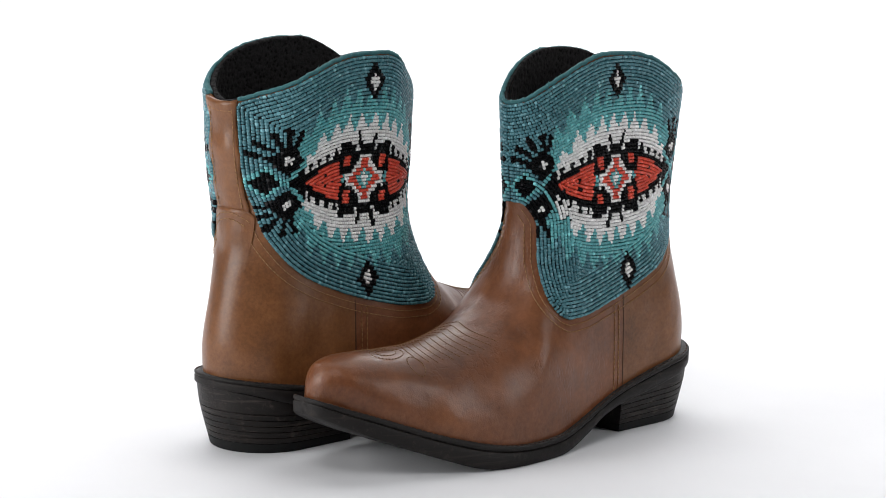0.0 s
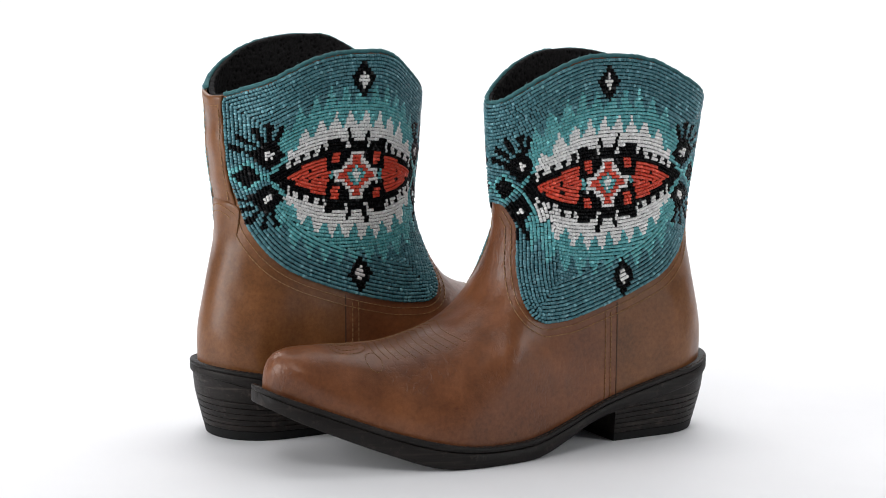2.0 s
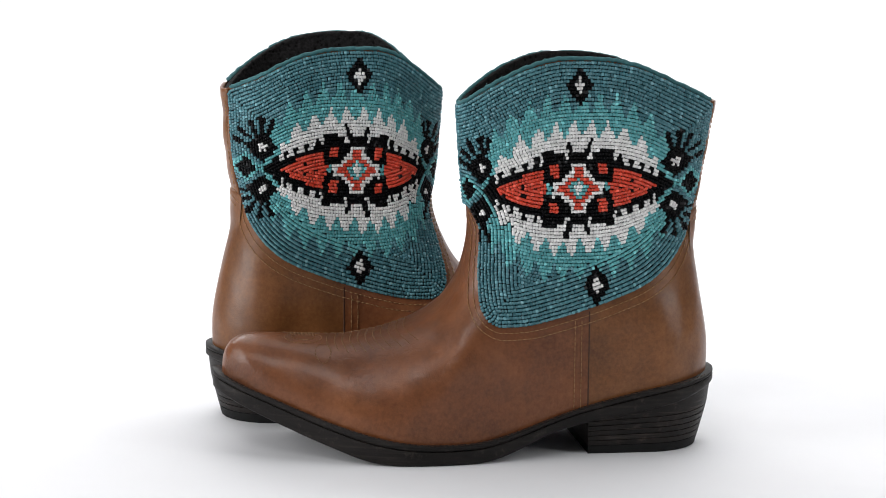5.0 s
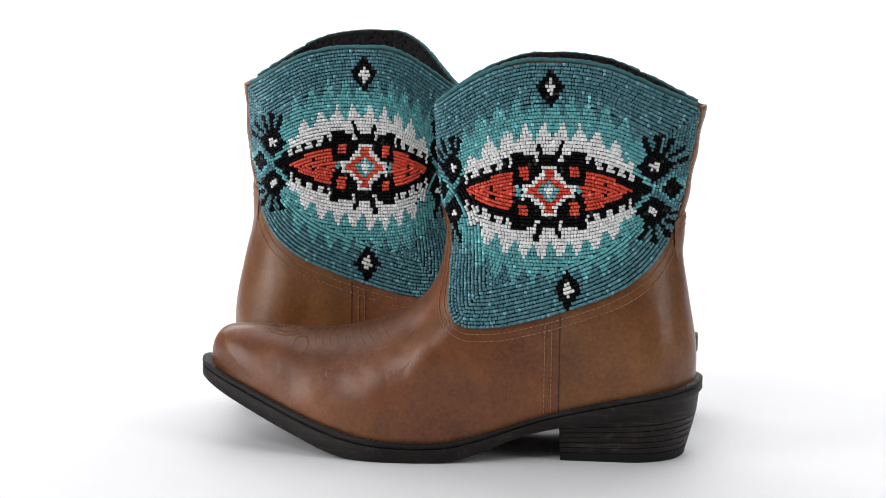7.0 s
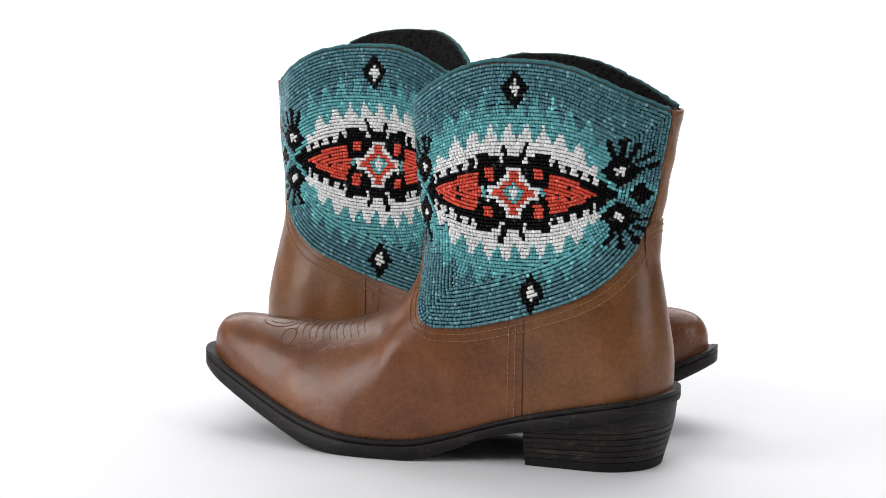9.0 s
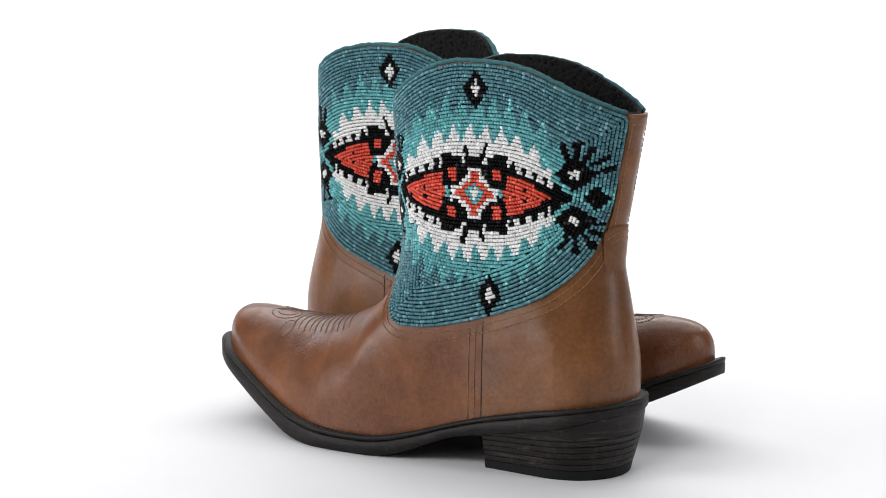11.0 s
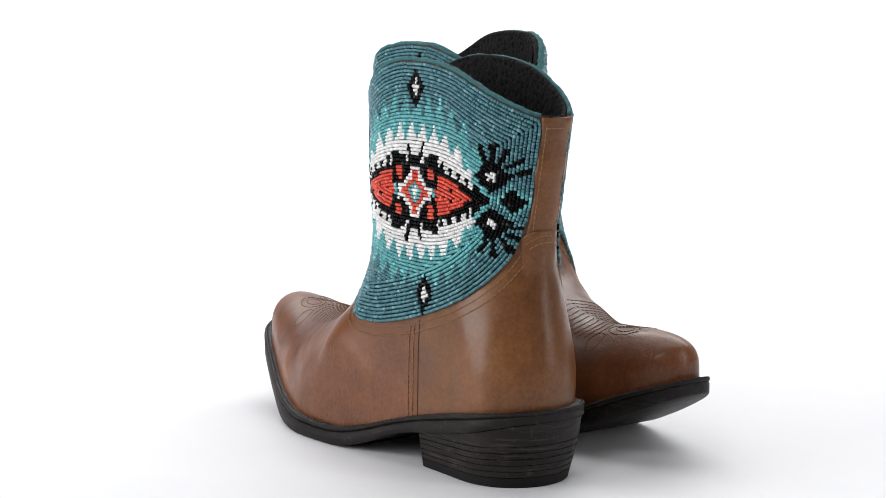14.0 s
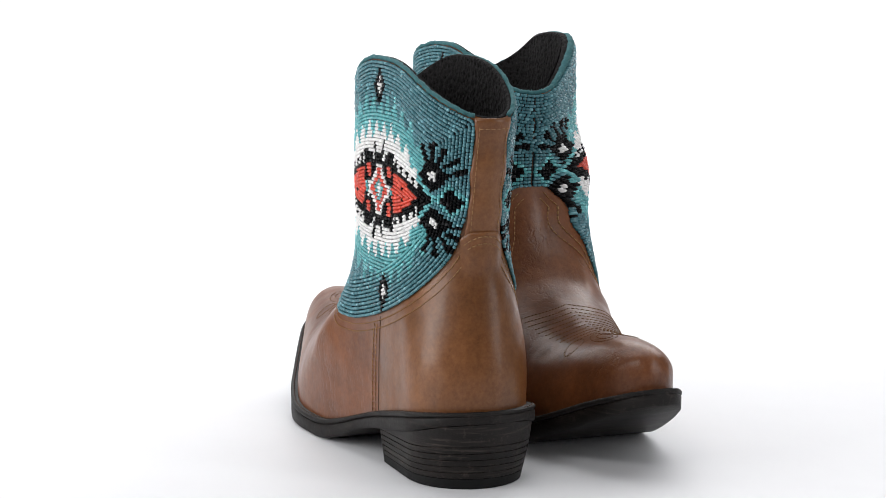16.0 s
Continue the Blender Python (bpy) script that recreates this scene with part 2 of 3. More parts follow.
def width(x, z, lateral=True):
    """The half breadth of the upper at a place of its side view."""
    x, z = np.asarray(x, float), np.asarray(z, float)
    low = spl(WX, WLAT if lateral else WMED, x)
    up = ss(0.045, 0.115, z) * ss(0.185, 0.140, x)
    w = low * (1 - up) + spl(SHZ, SHW if lateral else SHM, z) * up
    back = quarter(x - np.interp(z, BACKZ, BACKX), 0.034 + 0.020 * ss(0.05, 0.12, z))
    # the inner front of the shaft is rounder than the outer, and both round off towards the rim
    shaft = ss(0.09, 0.14, z) * ss(0.19, 0.150, x)
    round_front = spl(RTX, RTR, x) + shaft * (0.008 * ss(0.16, 0.20, z) + (0.007 if lateral else 0.042))
    return w * back * quarter(to_front(x, z), round_front)


TWIST = 0.061


def twist(x, z):
    """The shaft stands turned a little outward on the foot."""
    return TWIST * (np.asarray(x, float) - 0.005) * ss(0.07, 0.15, np.asarray(z, float))


def bend(x, z=0.0):
    """How far the middle lies outward: the foot curves inward to the toe, the shaft is turned."""
    return -0.0049 * np.clip((np.asarray(x, float) - 0.12) / 0.17, 0, 2) ** 2 * ss(0.12, 0.08, np.asarray(z, float)) + twist(x, z)


def loft(rows=150, cols=44, k0=0.0, k1=14.0):
    """Grids of x and z from the rim (k 0) to the toe (k 14)."""
    k = np.linspace(k0, k1, rows)[:, None]
    s = ((1 - np.cos(np.pi * np.linspace(0, 1, cols))) / 2)[None]
    nx, nz, fx, fz = (spl(STATIONS, v, k) for v in (NX, NZ, FX, FZ))
    x, z = nx + (fx - nx) * s, nz + (fz - nz) * s
    lift = np.clip(1 - k, 0, 1)
    z = z + lift * (spl(RIMX, RIMZ, x) - z)
    return x, z


def grid_faces(r, c, base=0, flip=False):
    f = [(base + i * c + j, base + i * c + j + 1, base + (i + 1) * c + j + 1, base + (i + 1) * c + j) for i in range(r - 1) for j in range(c - 1)]
    return [q[::-1] for q in f] if flip else f


def upper_bmesh(inset=0.0, **kw):
    x, z = loft(**kw)
    r, c = x.shape
    verts, faces = [], []
    for lateral, sign in ((True, 1), (False, -1)):
        y = np.maximum(width(x, z, lateral) - inset, 0)
        y[:, 0] = 0
        y[np.linspace(kw.get('k0', 0.0), kw.get('k1', 14.0), r) <= 5, -1] = 0
        y = y * sign + bend(x, z)
        xx = x
        if inset:
            mid = 0.08
            xx = mid + (x - mid) * (1 - inset / 0.075)
        faces += grid_faces(r, c, len(verts), not lateral)
        verts += list(zip(xx.ravel(), y.ravel(), z.ravel()))
    bm = bmesh.new()
    vs = [bm.verts.new(v) for v in verts]
    for q in faces:
        bm.faces.new([vs[i] for i in q])
    bmesh.ops.remove_doubles(bm, verts=bm.verts, dist=2e-6)
    return bm


class Wrap:
    """The shaft unrolled: u runs round it from the back seam, one half at a time."""

    def __init__(self, lateral):
        self.zs = np.linspace(0.06, 0.234, 88)
        self.us, self.xs, self.ys = [], [], []
        for z in self.zs:
            xb = float(np.interp(z, BACKZ, BACKX))
            xf = float(np.interp(z, SHAFT_FRONT[::-1, 1], SHAFT_FRONT[::-1, 0]))
            s = (1 - np.cos(np.pi * np.linspace(0, 1, 240))) / 2
            x = xb + (xf - xb) * s
            y = width(x, np.full_like(x, z), lateral)
            u = np.concatenate([[0], np.cumsum(np.hypot(np.diff(x), np.diff(y)))])
            self.us.append(u), self.xs.append(x), self.ys.append(y)
        self.sign = 1 if lateral else -1
        self.grid_u = np.linspace(0, 0.23, 460)
        self.gx = np.array([np.interp(self.grid_u, u, x) for u, x in zip(self.us, self.xs)])
        self.gy = np.array([np.interp(self.grid_u, u, y) for u, y in zip(self.us, self.ys)])
        self.end = np.array([u[-1] for u in self.us])

    def look_up(self, g, u, z):
        a = np.clip((z - self.zs[0]) / (self.zs[1] - self.zs[0]), 0, len(self.zs) - 1.001)
        b = np.clip(u / (self.grid_u[1] - self.grid_u[0]), 0, len(self.grid_u) - 1.001)
        i, j = a.astype(int), b.astype(int)
        a, b = a - i, b - j
        return (1 - a) * ((1 - b) * g[i, j] + b * g[i, j + 1]) + a * ((1 - b) * g[i + 1, j] + b * g[i + 1, j + 1])

    def front(self, z):
        return np.interp(z, self.zs, self.end)

    def u_at(self, x, z):
        i = int(np.clip(round((z - self.zs[0]) / (self.zs[1] - self.zs[0])), 0, len(self.zs) - 1))
        return float(np.interp(x, self.xs[i], self.us[i]))

    def at(self, u, z, lift=0.0):
        """Places on the shaft and the outward normals; u below 0 runs over to the other half."""
        u, z = np.asarray(u, float), np.asarray(z, float)

        def p(u, z):
            v = np.abs(u)
            f = self.front(z)
            over = v > f
            v2 = np.where(over, 2 * f - v, v)
            y = self.look_up(self.gy, v2, z) * np.sign(np.where(u == 0, 1, u)) * np.where(over, -1, 1)
            x = self.look_up(self.gx, v2, z)
            return np.stack([x, y + self.sign * bend(x, z), z], -1)
        e = 0.0008
        du, dz = p(u + e, z) - p(u - e, z), p(u, z + e) - p(u, z - e)
        n = np.cross(dz, du)
        n /= np.linalg.norm(n, axis=-1, keepdims=True) + 1e-12
        q = p(u, z)
        out = np.sign(((q - np.array([0.085, 0, 0])) * n * np.array([1, 1, 0])).sum(-1))
        n = n * np.where(out == 0, 1, out)[..., None]
        q, n = q + n * lift, n.copy()
        q[..., 1] *= self.sign
        n[..., 1] *= self.sign
        return q, n


STRIP = 0.0095
WRAPS = {True: Wrap(True), False: Wrap(False)}


def panel_border(w):
    """The edge of the beadwork in (u, z): front tongue, lower edge, back strip, rim."""
    low = [(0.1432, 0.1180), (0.1440, 0.1080), (0.1443, 0.0970), (0.1440, 0.0870), (0.1400, 0.0785), (0.1324, 0.0752), (0.1161, 0.0757),
           (0.0999, 0.0790), (0.0820, 0.0840), (0.0676, 0.0888), (0.0500, 0.0960), (0.0370, 0.1040), (0.0260, 0.1150), (0.0190, 0.1280)]
    pts = [(w.u_at(x, z), z) for x, z in low]
    f = float(w.front(0.143))
    pts = [(f + 0.010, 0.1438), (f, 0.1435), (f - 0.008, 0.1425), (f - 0.0125, 0.1385), (f - 0.0170, 0.1300)] + pts + [(STRIP + 0.002, 0.142)]
    pts += [(STRIP, z) for z in (0.155, 0.17, 0.185, 0.1975)]
    rim = []
    for x in (0.0052, 0.009, 0.016, 0.0323, 0.045, 0.0547, 0.0739, 0.0962, 0.1185, 0.1376, 0.146, 0.151):
        z = float(spl(RIMX, RIMZ, x)) - 0.0015
        u = w.u_at(x, z)
        if u > STRIP + 0.003:
            rim.append((u, z))
    f2 = float(w.front(0.197))
    pts += [(STRIP + 0.001, 0.2015)] + rim + [(f2, 0.2012), (f2 + 0.010, 0.2018)]
    pts = np.array(pts)
    # rounded by a smooth resampling
    d = np.concatenate([[0], np.cumsum(np.hypot(*np.diff(pts, axis=0).T))])
    q = np.linspace(0, d[-1], 1400)
    return np.stack([spl(d, pts[:, 0], q), spl(d, pts[:, 1], q)], 1)


def border_distance(p, border):
    best = np.full(len(p), 9.0)
    for lo in range(0, len(p), 1500):
        best[lo:lo + 1500] = np.sqrt(((p[lo:lo + 1500, None] - border[None]) ** 2).sum(2)).min(1)
    return best


PX = 0.000325   # one step of the pattern's drawing, in metres
EYEX = 0.0878   # the pattern's upright middle line lies straight above this place


def pattern_place(w, u, z):
    """Places on the shaft turned into the pattern's own steps, forward and up from the eye's middle."""
    mid = np.interp(z, w.zs, [w.u_at(EYEX, q) for q in w.zs])
    ue, f = w.u_at(EYEX, 0.155), float(w.front(0.155))
    knots = [-ue, w.u_at(0.0120, 0.155) - ue, w.u_at(0.0285, 0.155) - ue, w.u_at(0.0405, 0.155) - ue, 0.0,
             w.u_at(0.1345, 0.155) - ue, w.u_at(0.1425, 0.155) - ue, f - ue, f - ue + 0.02]
    X = np.interp(u - mid, knots, [-290, -239, -190, -152, 0, 148, 190, 243, 320])
    return X, (z - 0.155 + 8e-6 * X) / PX


def bead_colour(X, Y, diamonds):
    """The pattern in its steps. 0 dark teal, 1 turquoise, 2 white, 3 black, 4 red."""
    ax, ay = abs(X), abs(Y)
    # diamonds above and below
    for cx, cy in diamonds:
        dx, dy = abs(X - cx), abs(Y - cy)
        if dx / 26 + dy / 36 < 1:
            return 2 if dx / 11 + dy / 16 < 1 else 3
    # the middle star
    if ax + ay < 11:
        return 2
    if ax + ay < 21:
        return 1
    if ax + ay < 33 or (ax < 7 and ay < 38) or (ay < 7 and ax < 39):
        return 4
    if ax + ay < 46 or (ax < 14 and ay < 45) or (ay < 14 and ax < 47):
        return 2
    if 50 <= ax < 67 and ay < 9:
        return 1 if ax < 58 else 4
    # red spear heads with bowed sides and black seeds
    if 67 <= ax < 152 and ay < 37 * (1 - ((ax - 67) / 85) ** 1.35):
        if abs(ax - 102) < 4 and 5 < ay < 11:
            return 3
        return 4
    if abs(ax - 46) < 8 and abs(ay - 32) < 10:
        return 4
    # the crossing lines, and a black diamond in a turquoise frame beyond them
    if 152 < ax < 246:
        if ax < 192:
            if abs((190 - ax) * 0.95 - ay) < 5.5:
                return 1
            if ay < (190 - ax) * 0.95:
                return 3
        else:
            d = abs(ax - 216) + ay * 0.88
            if d < 27:
                return 1 if d > 18 else 3
    # black paws with spread rays
    hx, hy = ax - 187, ay - 40
    if abs(hx) * 0.95 + abs(hy) < 30:
        return 2 if abs(hx) < 7 and abs(hy) < 7 else 3
    r = math.hypot(hx, hy)
    if r < 56 and hy > 0 and hx > -26:
        ang = math.degrees(math.atan2(hy, hx))
        if 4 < ang < 128 and ((ang - 4) % 25) < 12:
            return 3
    # black blocks round the red squares
    if 27 < ax < 67 and 18 < ay < 66:
        return 3
    # lashes
    if ax < 34 and 50 < ay < 86 and abs(ax - (8 + 0.42 * (ay - 50))) < 5:
        return 3
    if ax < 19 and 54 < ay < 64:
        return 3
    lens = 45 * max(0.0, 1 - (max(ax - 62, 0) / 112) ** 1.6)
    if ay < (50 if ax <= 67 else lens):
        return 3
    if 70 < ax < 145 and ay < lens + 13 and ((ax - 74) % 21) < 9:
        return 3
    # the white ring and its rays
    ring = 97 * max(0.0, 1 - (ax / 170) ** 2.2) ** 0.62
    f = (X + 200) % 32.5 / 32.5
    ray = 36 * (1 - abs(2 * f - 1)) * (1 if ax < 135 else 0.6)
    if ax < 160 and ay < ring - 8 + ray:
        return 2
    # turquoise glow with rays into the teal
    glow = 140 * max(0.0, 1 - (ax / 192) ** 2.6) ** 0.6
    f = (X + 216) % 32.5 / 32.5
    if ax < 182 and ay < glow + 40 * (1 - abs(2 * f - 1)) - 8:
        return 1
    return 0


ROW, STEP = 0.00208, 0.00180
BEAD_NAMES = ["teal_beadwork", "turquoise_beadwork", "white_beadwork", "black_beadwork", "red_beadwork"]
BEAD_MATS = [TEAL, TURQ, WHITE, BLACK, RED]


def bead_places(w, rng, ue):
    """Strings of beads: an outer band follows the edge of the beadwork, an inner field bows round the eye."""
    border = panel_border(w)
    tan = np.gradient(border, axis=0)
    tan /= np.linalg.norm(tan, axis=1, keepdims=True) + 1e-12
    nor = np.stack([tan[:, 1], -tan[:, 0]], 1)
    if nor[500] @ (np.array([0.09, 0.15]) - border[500]) < 0:
        nor = -nor
    out = []
    band = 11

    def string(row, ok):
        gap = rng.random() * STEP
        for i in range(1, len(row)):
            step = np.hypot(*(row[i] - row[i - 1]))
            if not (ok[i] and ok[i - 1]) or step > 0.004:
                gap = STEP * 0.5
                continue
            gap -= step
            if gap <= 0:
                gap += STEP * (0.93 + 0.14 * rng.random())
                d = (row[i] - row[i - 1]) / (step + 1e-12)
                out.append((*row[i], *d))
    for k in range(band):
        d = (k + 0.5) * ROW
        row = border + nor * d
        ok = border_distance(row, border) > d - 0.00022
        ok &= row[:, 0] < w.front(row[:, 1]) - 0.0001
        string(row, ok)
    u = np.linspace(STRIP, 0.20, 1500)
    a = u - ue
    drop = 0.024 * (1 - np.exp(-(np.abs(a) / 0.060) ** 3))
    for sign in (1, -1):
        for k in range(48):
            b = (k + 0.5) * ROW - drop
            row = np.stack([u, 0.155 + sign * b], 1)
            ok = (b > -0.2 * sign * ROW) & (u < w.front(row[:, 1]) - 0.0001) & (row[:, 1] > 0.0765) & (row[:, 1] < 0.229)
            ok[ok] &= border_distance(row[ok], border[::5]) > (band - 0.1) * ROW
            ok[ok] &= inside(row[ok], border)
            string(row, ok)
    return np.array(out), border


def inside(pts, border):
    poly = np.concatenate([border[::4], [[0.25, 0.2018], [0.25, 0.143]]])
    res = np.zeros(len(pts), bool)
    for (x0, y0), (x1, y1) in zip(poly, np.roll(poly, -1, 0)):
        if y0 != y1:
            res ^= ((y0 > pts[:, 1]) != (y1 > pts[:, 1])) & (pts[:, 0] < (x1 - x0) * (pts[:, 1] - y0) / (y1 - y0) + x0)
    return res


def barrel(seg=6):
    """A unit bead along its own x, with its faces."""
    prof = [(-0.5, 0.70), (-0.32, 1.0), (0.32, 1.0), (0.5, 0.70)]
    v = [(a, q * math.cos(2 * math.pi * j / seg), q * math.sin(2 * math.pi * j / seg)) for a, q in prof for j in range(seg)]
    f = [(k * seg + j, k * seg + (j + 1) % seg, (k + 1) * seg + (j + 1) % seg, (k + 1) * seg + j) for k in range(3) for j in range(seg)]
    return np.array(v), f + [tuple(reversed(range(seg))), tuple(3 * seg + j for j in range(seg))]


UNIT_V, UNIT_F = barrel()


def build_beads(parent, diamonds):
    """All beads of one boot, joined by colour; the red ones of the outer side stand singly."""
    rng = np.random.default_rng(7)
    store = [[] for _ in BEAD_NAMES]
    single = []
    backing_v, backing_f = [], []
    for lateral, w in WRAPS.items():
        ue = w.u_at(EYEX, 0.155)
        places, border = bead_places(w, rng, ue)
        across, up = pattern_place(w, places[:, 0], places[:, 1])
        u, z = places[:, 0], places[:, 1]
        n = len(places)
        pos, nrm = w.at(u, z, 0.0011)
        ahead, _ = w.at(u + places[:, 2] * 0.0006, z + places[:, 3] * 0.0006, 0.0011)
        tang = ahead - pos
        tang /= np.linalg.norm(tang, axis=1, keepdims=True) + 1e-12
        side = np.cross(nrm, tang)
        r = (0.00101 * (0.92 + 0.16 * rng.random(n)))[:, None, None]
        ln = (0.00178 * (0.88 + 0.18 * rng.random(n)))[:, None, None]
        o = pos + nrm * ((rng.random((n, 1)) - 0.5) * 0.0005) + side * ((rng.random((n, 1)) - 0.5) * 0.0002)
        tg = tang + side * ((rng.random((n, 1)) - 0.5) * 0.22)
        verts = (o[:, None] + tg[:, None] * (UNIT_V[None, :, :1] * ln)
                 + side[:, None] * (UNIT_V[None, :, 1:2] * r) + nrm[:, None] * (UNIT_V[None, :, 2:] * r))
        for i in range(n):
            c = bead_colour(across[i], up[i], diamonds)
            if c == 4 and lateral and len(single) < 300:
                single.append((o[i], tg[i], side[i], nrm[i], float(ln[i, 0, 0]), float(r[i, 0, 0])))
            else:
                store[c].append(verts[i])
        # the felt beneath, its colour darkened for the shade between beads
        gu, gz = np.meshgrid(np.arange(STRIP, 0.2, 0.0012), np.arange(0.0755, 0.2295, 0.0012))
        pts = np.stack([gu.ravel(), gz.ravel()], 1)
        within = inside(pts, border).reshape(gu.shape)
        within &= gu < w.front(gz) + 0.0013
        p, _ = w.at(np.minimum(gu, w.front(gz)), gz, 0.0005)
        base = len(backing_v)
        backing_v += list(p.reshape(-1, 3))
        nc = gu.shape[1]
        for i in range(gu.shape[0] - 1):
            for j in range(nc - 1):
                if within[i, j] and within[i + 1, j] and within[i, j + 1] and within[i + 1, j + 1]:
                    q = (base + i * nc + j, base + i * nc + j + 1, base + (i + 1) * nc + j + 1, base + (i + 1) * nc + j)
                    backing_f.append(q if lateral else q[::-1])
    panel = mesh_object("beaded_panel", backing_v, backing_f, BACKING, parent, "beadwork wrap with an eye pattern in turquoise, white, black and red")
    m = len(UNIT_V)
    for name, material, v in zip(BEAD_NAMES, BEAD_MATS, store):
        count = len(v)
        loops = np.concatenate([np.array(q) for q in UNIT_F])
        sizes = np.array([len(q) for q in UNIT_F])
        starts = np.concatenate([[0], np.cumsum(sizes)[:-1]])
        me = bpy.data.meshes.new(name)
        me.vertices.add(count * m)
        me.vertices.foreach_set("co", np.concatenate(v).ravel())
        me.loops.add(count * len(loops))
        me.loops.foreach_set("vertex_index", (loops[None] + np.arange(count)[:, None] * m).ravel().astype(np.int32))
        me.polygons.add(count * len(sizes))
        me.polygons.foreach_set("loop_start", (starts[None] + np.arange(count)[:, None] * len(loops)).ravel().astype(np.int32))
        me.polygons.foreach_set("use_smooth", [True] * len(me.polygons))
        me.materials.append(material)
        me.update(calc_edges=True)
        me.validate()
        ob = new(name, me)
        ob.parent = panel
        tagged(ob, kind="stuff")
    me = bpy.data.meshes.new("bead")
    me.from_pydata(UNIT_V.tolist(), [], UNIT_F)
    me.materials.append(RED_SINGLE)
    me.polygons.foreach_set("use_smooth", [True] * len(me.polygons))
    for o, tg, sd, nm, ln, r in single:
        ob = new("bead", me)
        ob.parent = panel
        ob.matrix_basis = Matrix(((tg[0] * ln, sd[0] * r, nm[0] * r, o[0]), (tg[1] * ln, sd[1] * r, nm[1] * r, o[1]),
                                  (tg[2] * ln, sd[2] * r, nm[2] * r, o[2]), (0, 0, 0, 1)))


# ---- parts of the boot ----


def tube(bm, pts, r, seg=6, closed=False):
    """A round cord through points."""
    pts = [Vector(p) for p in pts]
    rings = []
    n = len(pts)
    for i, p in enumerate(pts):
        a, b = pts[(i - 1) % n if closed else max(i - 1, 0)], pts[(i + 1) % n if closed else min(i + 1, n - 1)]
        t = (b - a).normalized()
        x = t.cross(Vector((0.31, 0.17, 0.93))).normalized()
        y = t.cross(x)
        rings.append([bm.verts.new(p + (x * math.cos(2 * math.pi * j / seg) + y * math.sin(2 * math.pi * j / seg)) * r) for j in range(seg)])
    for i in range(n if closed else n - 1):
        a, b = rings[i], rings[(i + 1) % n]
        for j in range(seg):
            bm.faces.new((a[j], a[(j + 1) % seg], b[(j + 1) % seg], b[j]))
    if not closed:
        bm.faces.new(rings[0][::-1])
        bm.faces.new(rings[-1])


def stitch_row(bm, pts, length=0.0022, gap=0.0009, r=0.00029):
    """Short stitches along a line of points on the leather."""
    pts = np.asarray(pts, float)
    d = np.concatenate([[0], np.cumsum(np.linalg.norm(np.diff(pts, axis=0), axis=1))])
    s = 0.0
    while s + length < d[-1]:
        q = np.linspace(s, s + length, 3)
        p = np.stack([np.interp(q, d, pts[:, i]) for i in range(3)], 1)
        tube(bm, p, r, 4)
        s += length + gap


def side_point(x, z, lateral, lift=0.0003):
    x, z = np.asarray(x, float), np.asarray(z, float)
    e = 0.0007
    y = width(x, z, lateral)
    yx = (width(x + e, z, lateral) - width(x - e, z, lateral)) / (2 * e)
    yz = (width(x, z + e, lateral) - width(x, z - e, lateral)) / (2 * e)
    n = np.stack([-yx, np.ones_like(y), -yz], -1)
    n /= np.linalg.norm(n, axis=-1, keepdims=True)
    p = np.stack([x, y, z], -1) + n * lift
    if not lateral:
        p[..., 1] *= -1
    p[..., 1] += bend(x, z)
    return p


def vamp_point(x, v, lateral, lift=0.0003):
    """On the top of the foot: x forward, v metres outward over the middle."""
    x, v = np.broadcast_arrays(np.asarray(x, float), np.asarray(v, float))
    top = np.interp(x, NX[3:], NZ[3:])
    z = top.copy()
    lo = np.interp(x, ZFX, ZFZ) + 0.004
    hi = top.copy()
    for _ in range(26):
        mid = (lo + hi) / 2
        wide = width(x, mid, lateral) > v
        lo, hi = np.where(wide, mid, lo), np.where(wide, hi, mid)
    p = np.stack([x, v, hi + lift], -1)
    if not lateral:
        p[..., 1] *= -1
    p[..., 1] += bend(x, hi)
    return p


SEAMX = 0.0800


def build_leather(boot):
    for name, front, label in (("vamp", True, "creased brown leather vamp"), ("counter", False, "smooth brown leather heel counter")):
        bm = upper_bmesh()
        geo = bm.verts[:] + bm.edges[:] + bm.faces[:]
        bmesh.ops.bisect_plane(bm, geom=geo, plane_co=(SEAMX, 0, 0), plane_no=(1, 0, 0), clear_outer=not front, clear_inner=front)
        part(name, bm, LEATHER if front else SMOOTH, boot, label)
    z = np.linspace(0.026, 0.083, 30)
    for lateral in (True, False):
        bm = bmesh.new()
        tube(bm, side_point(np.full(30, SEAMX), z, lateral, -0.0001), 0.00045, 6)
        part("side_seam", bm, SEAM, boot, "dark turned leather seam")
    bm = upper_bmesh(inset=0.003, rows=50, k0=0.0, k1=4.6)
    part("lining", bm, LINING, boot, "black woven lining")
    bm = bmesh.new()
    ring = [(x, y) for x, y in zip(0.08 + 0.078 * np.cos(np.linspace(0, 2 * np.pi, 40)[:-1]), 0.034 * np.sin(np.linspace(0, 2 * np.pi, 40)[:-1]))]
    bm.faces.new([bm.verts.new((x, y, 0.060)) for x, y in ring])
    part("insole", bm, LINING, boot)


def rim_line(n=120, lift=0.0):
    pts = []
    for lateral in (True, False):
        s = (1 - np.cos(np.pi * np.linspace(0, 1, n))) / 2
        x = 0.0012 + (0.1545 - 0.0012) * s
        z = spl(RIMX, RIMZ, x)
        y = width(x, z, lateral)
        pts.append(np.stack([x, (y if lateral else -y) + bend(x, z), z + lift], 1))
    return np.concatenate([pts[0], pts[1][::-1][1:-1]])


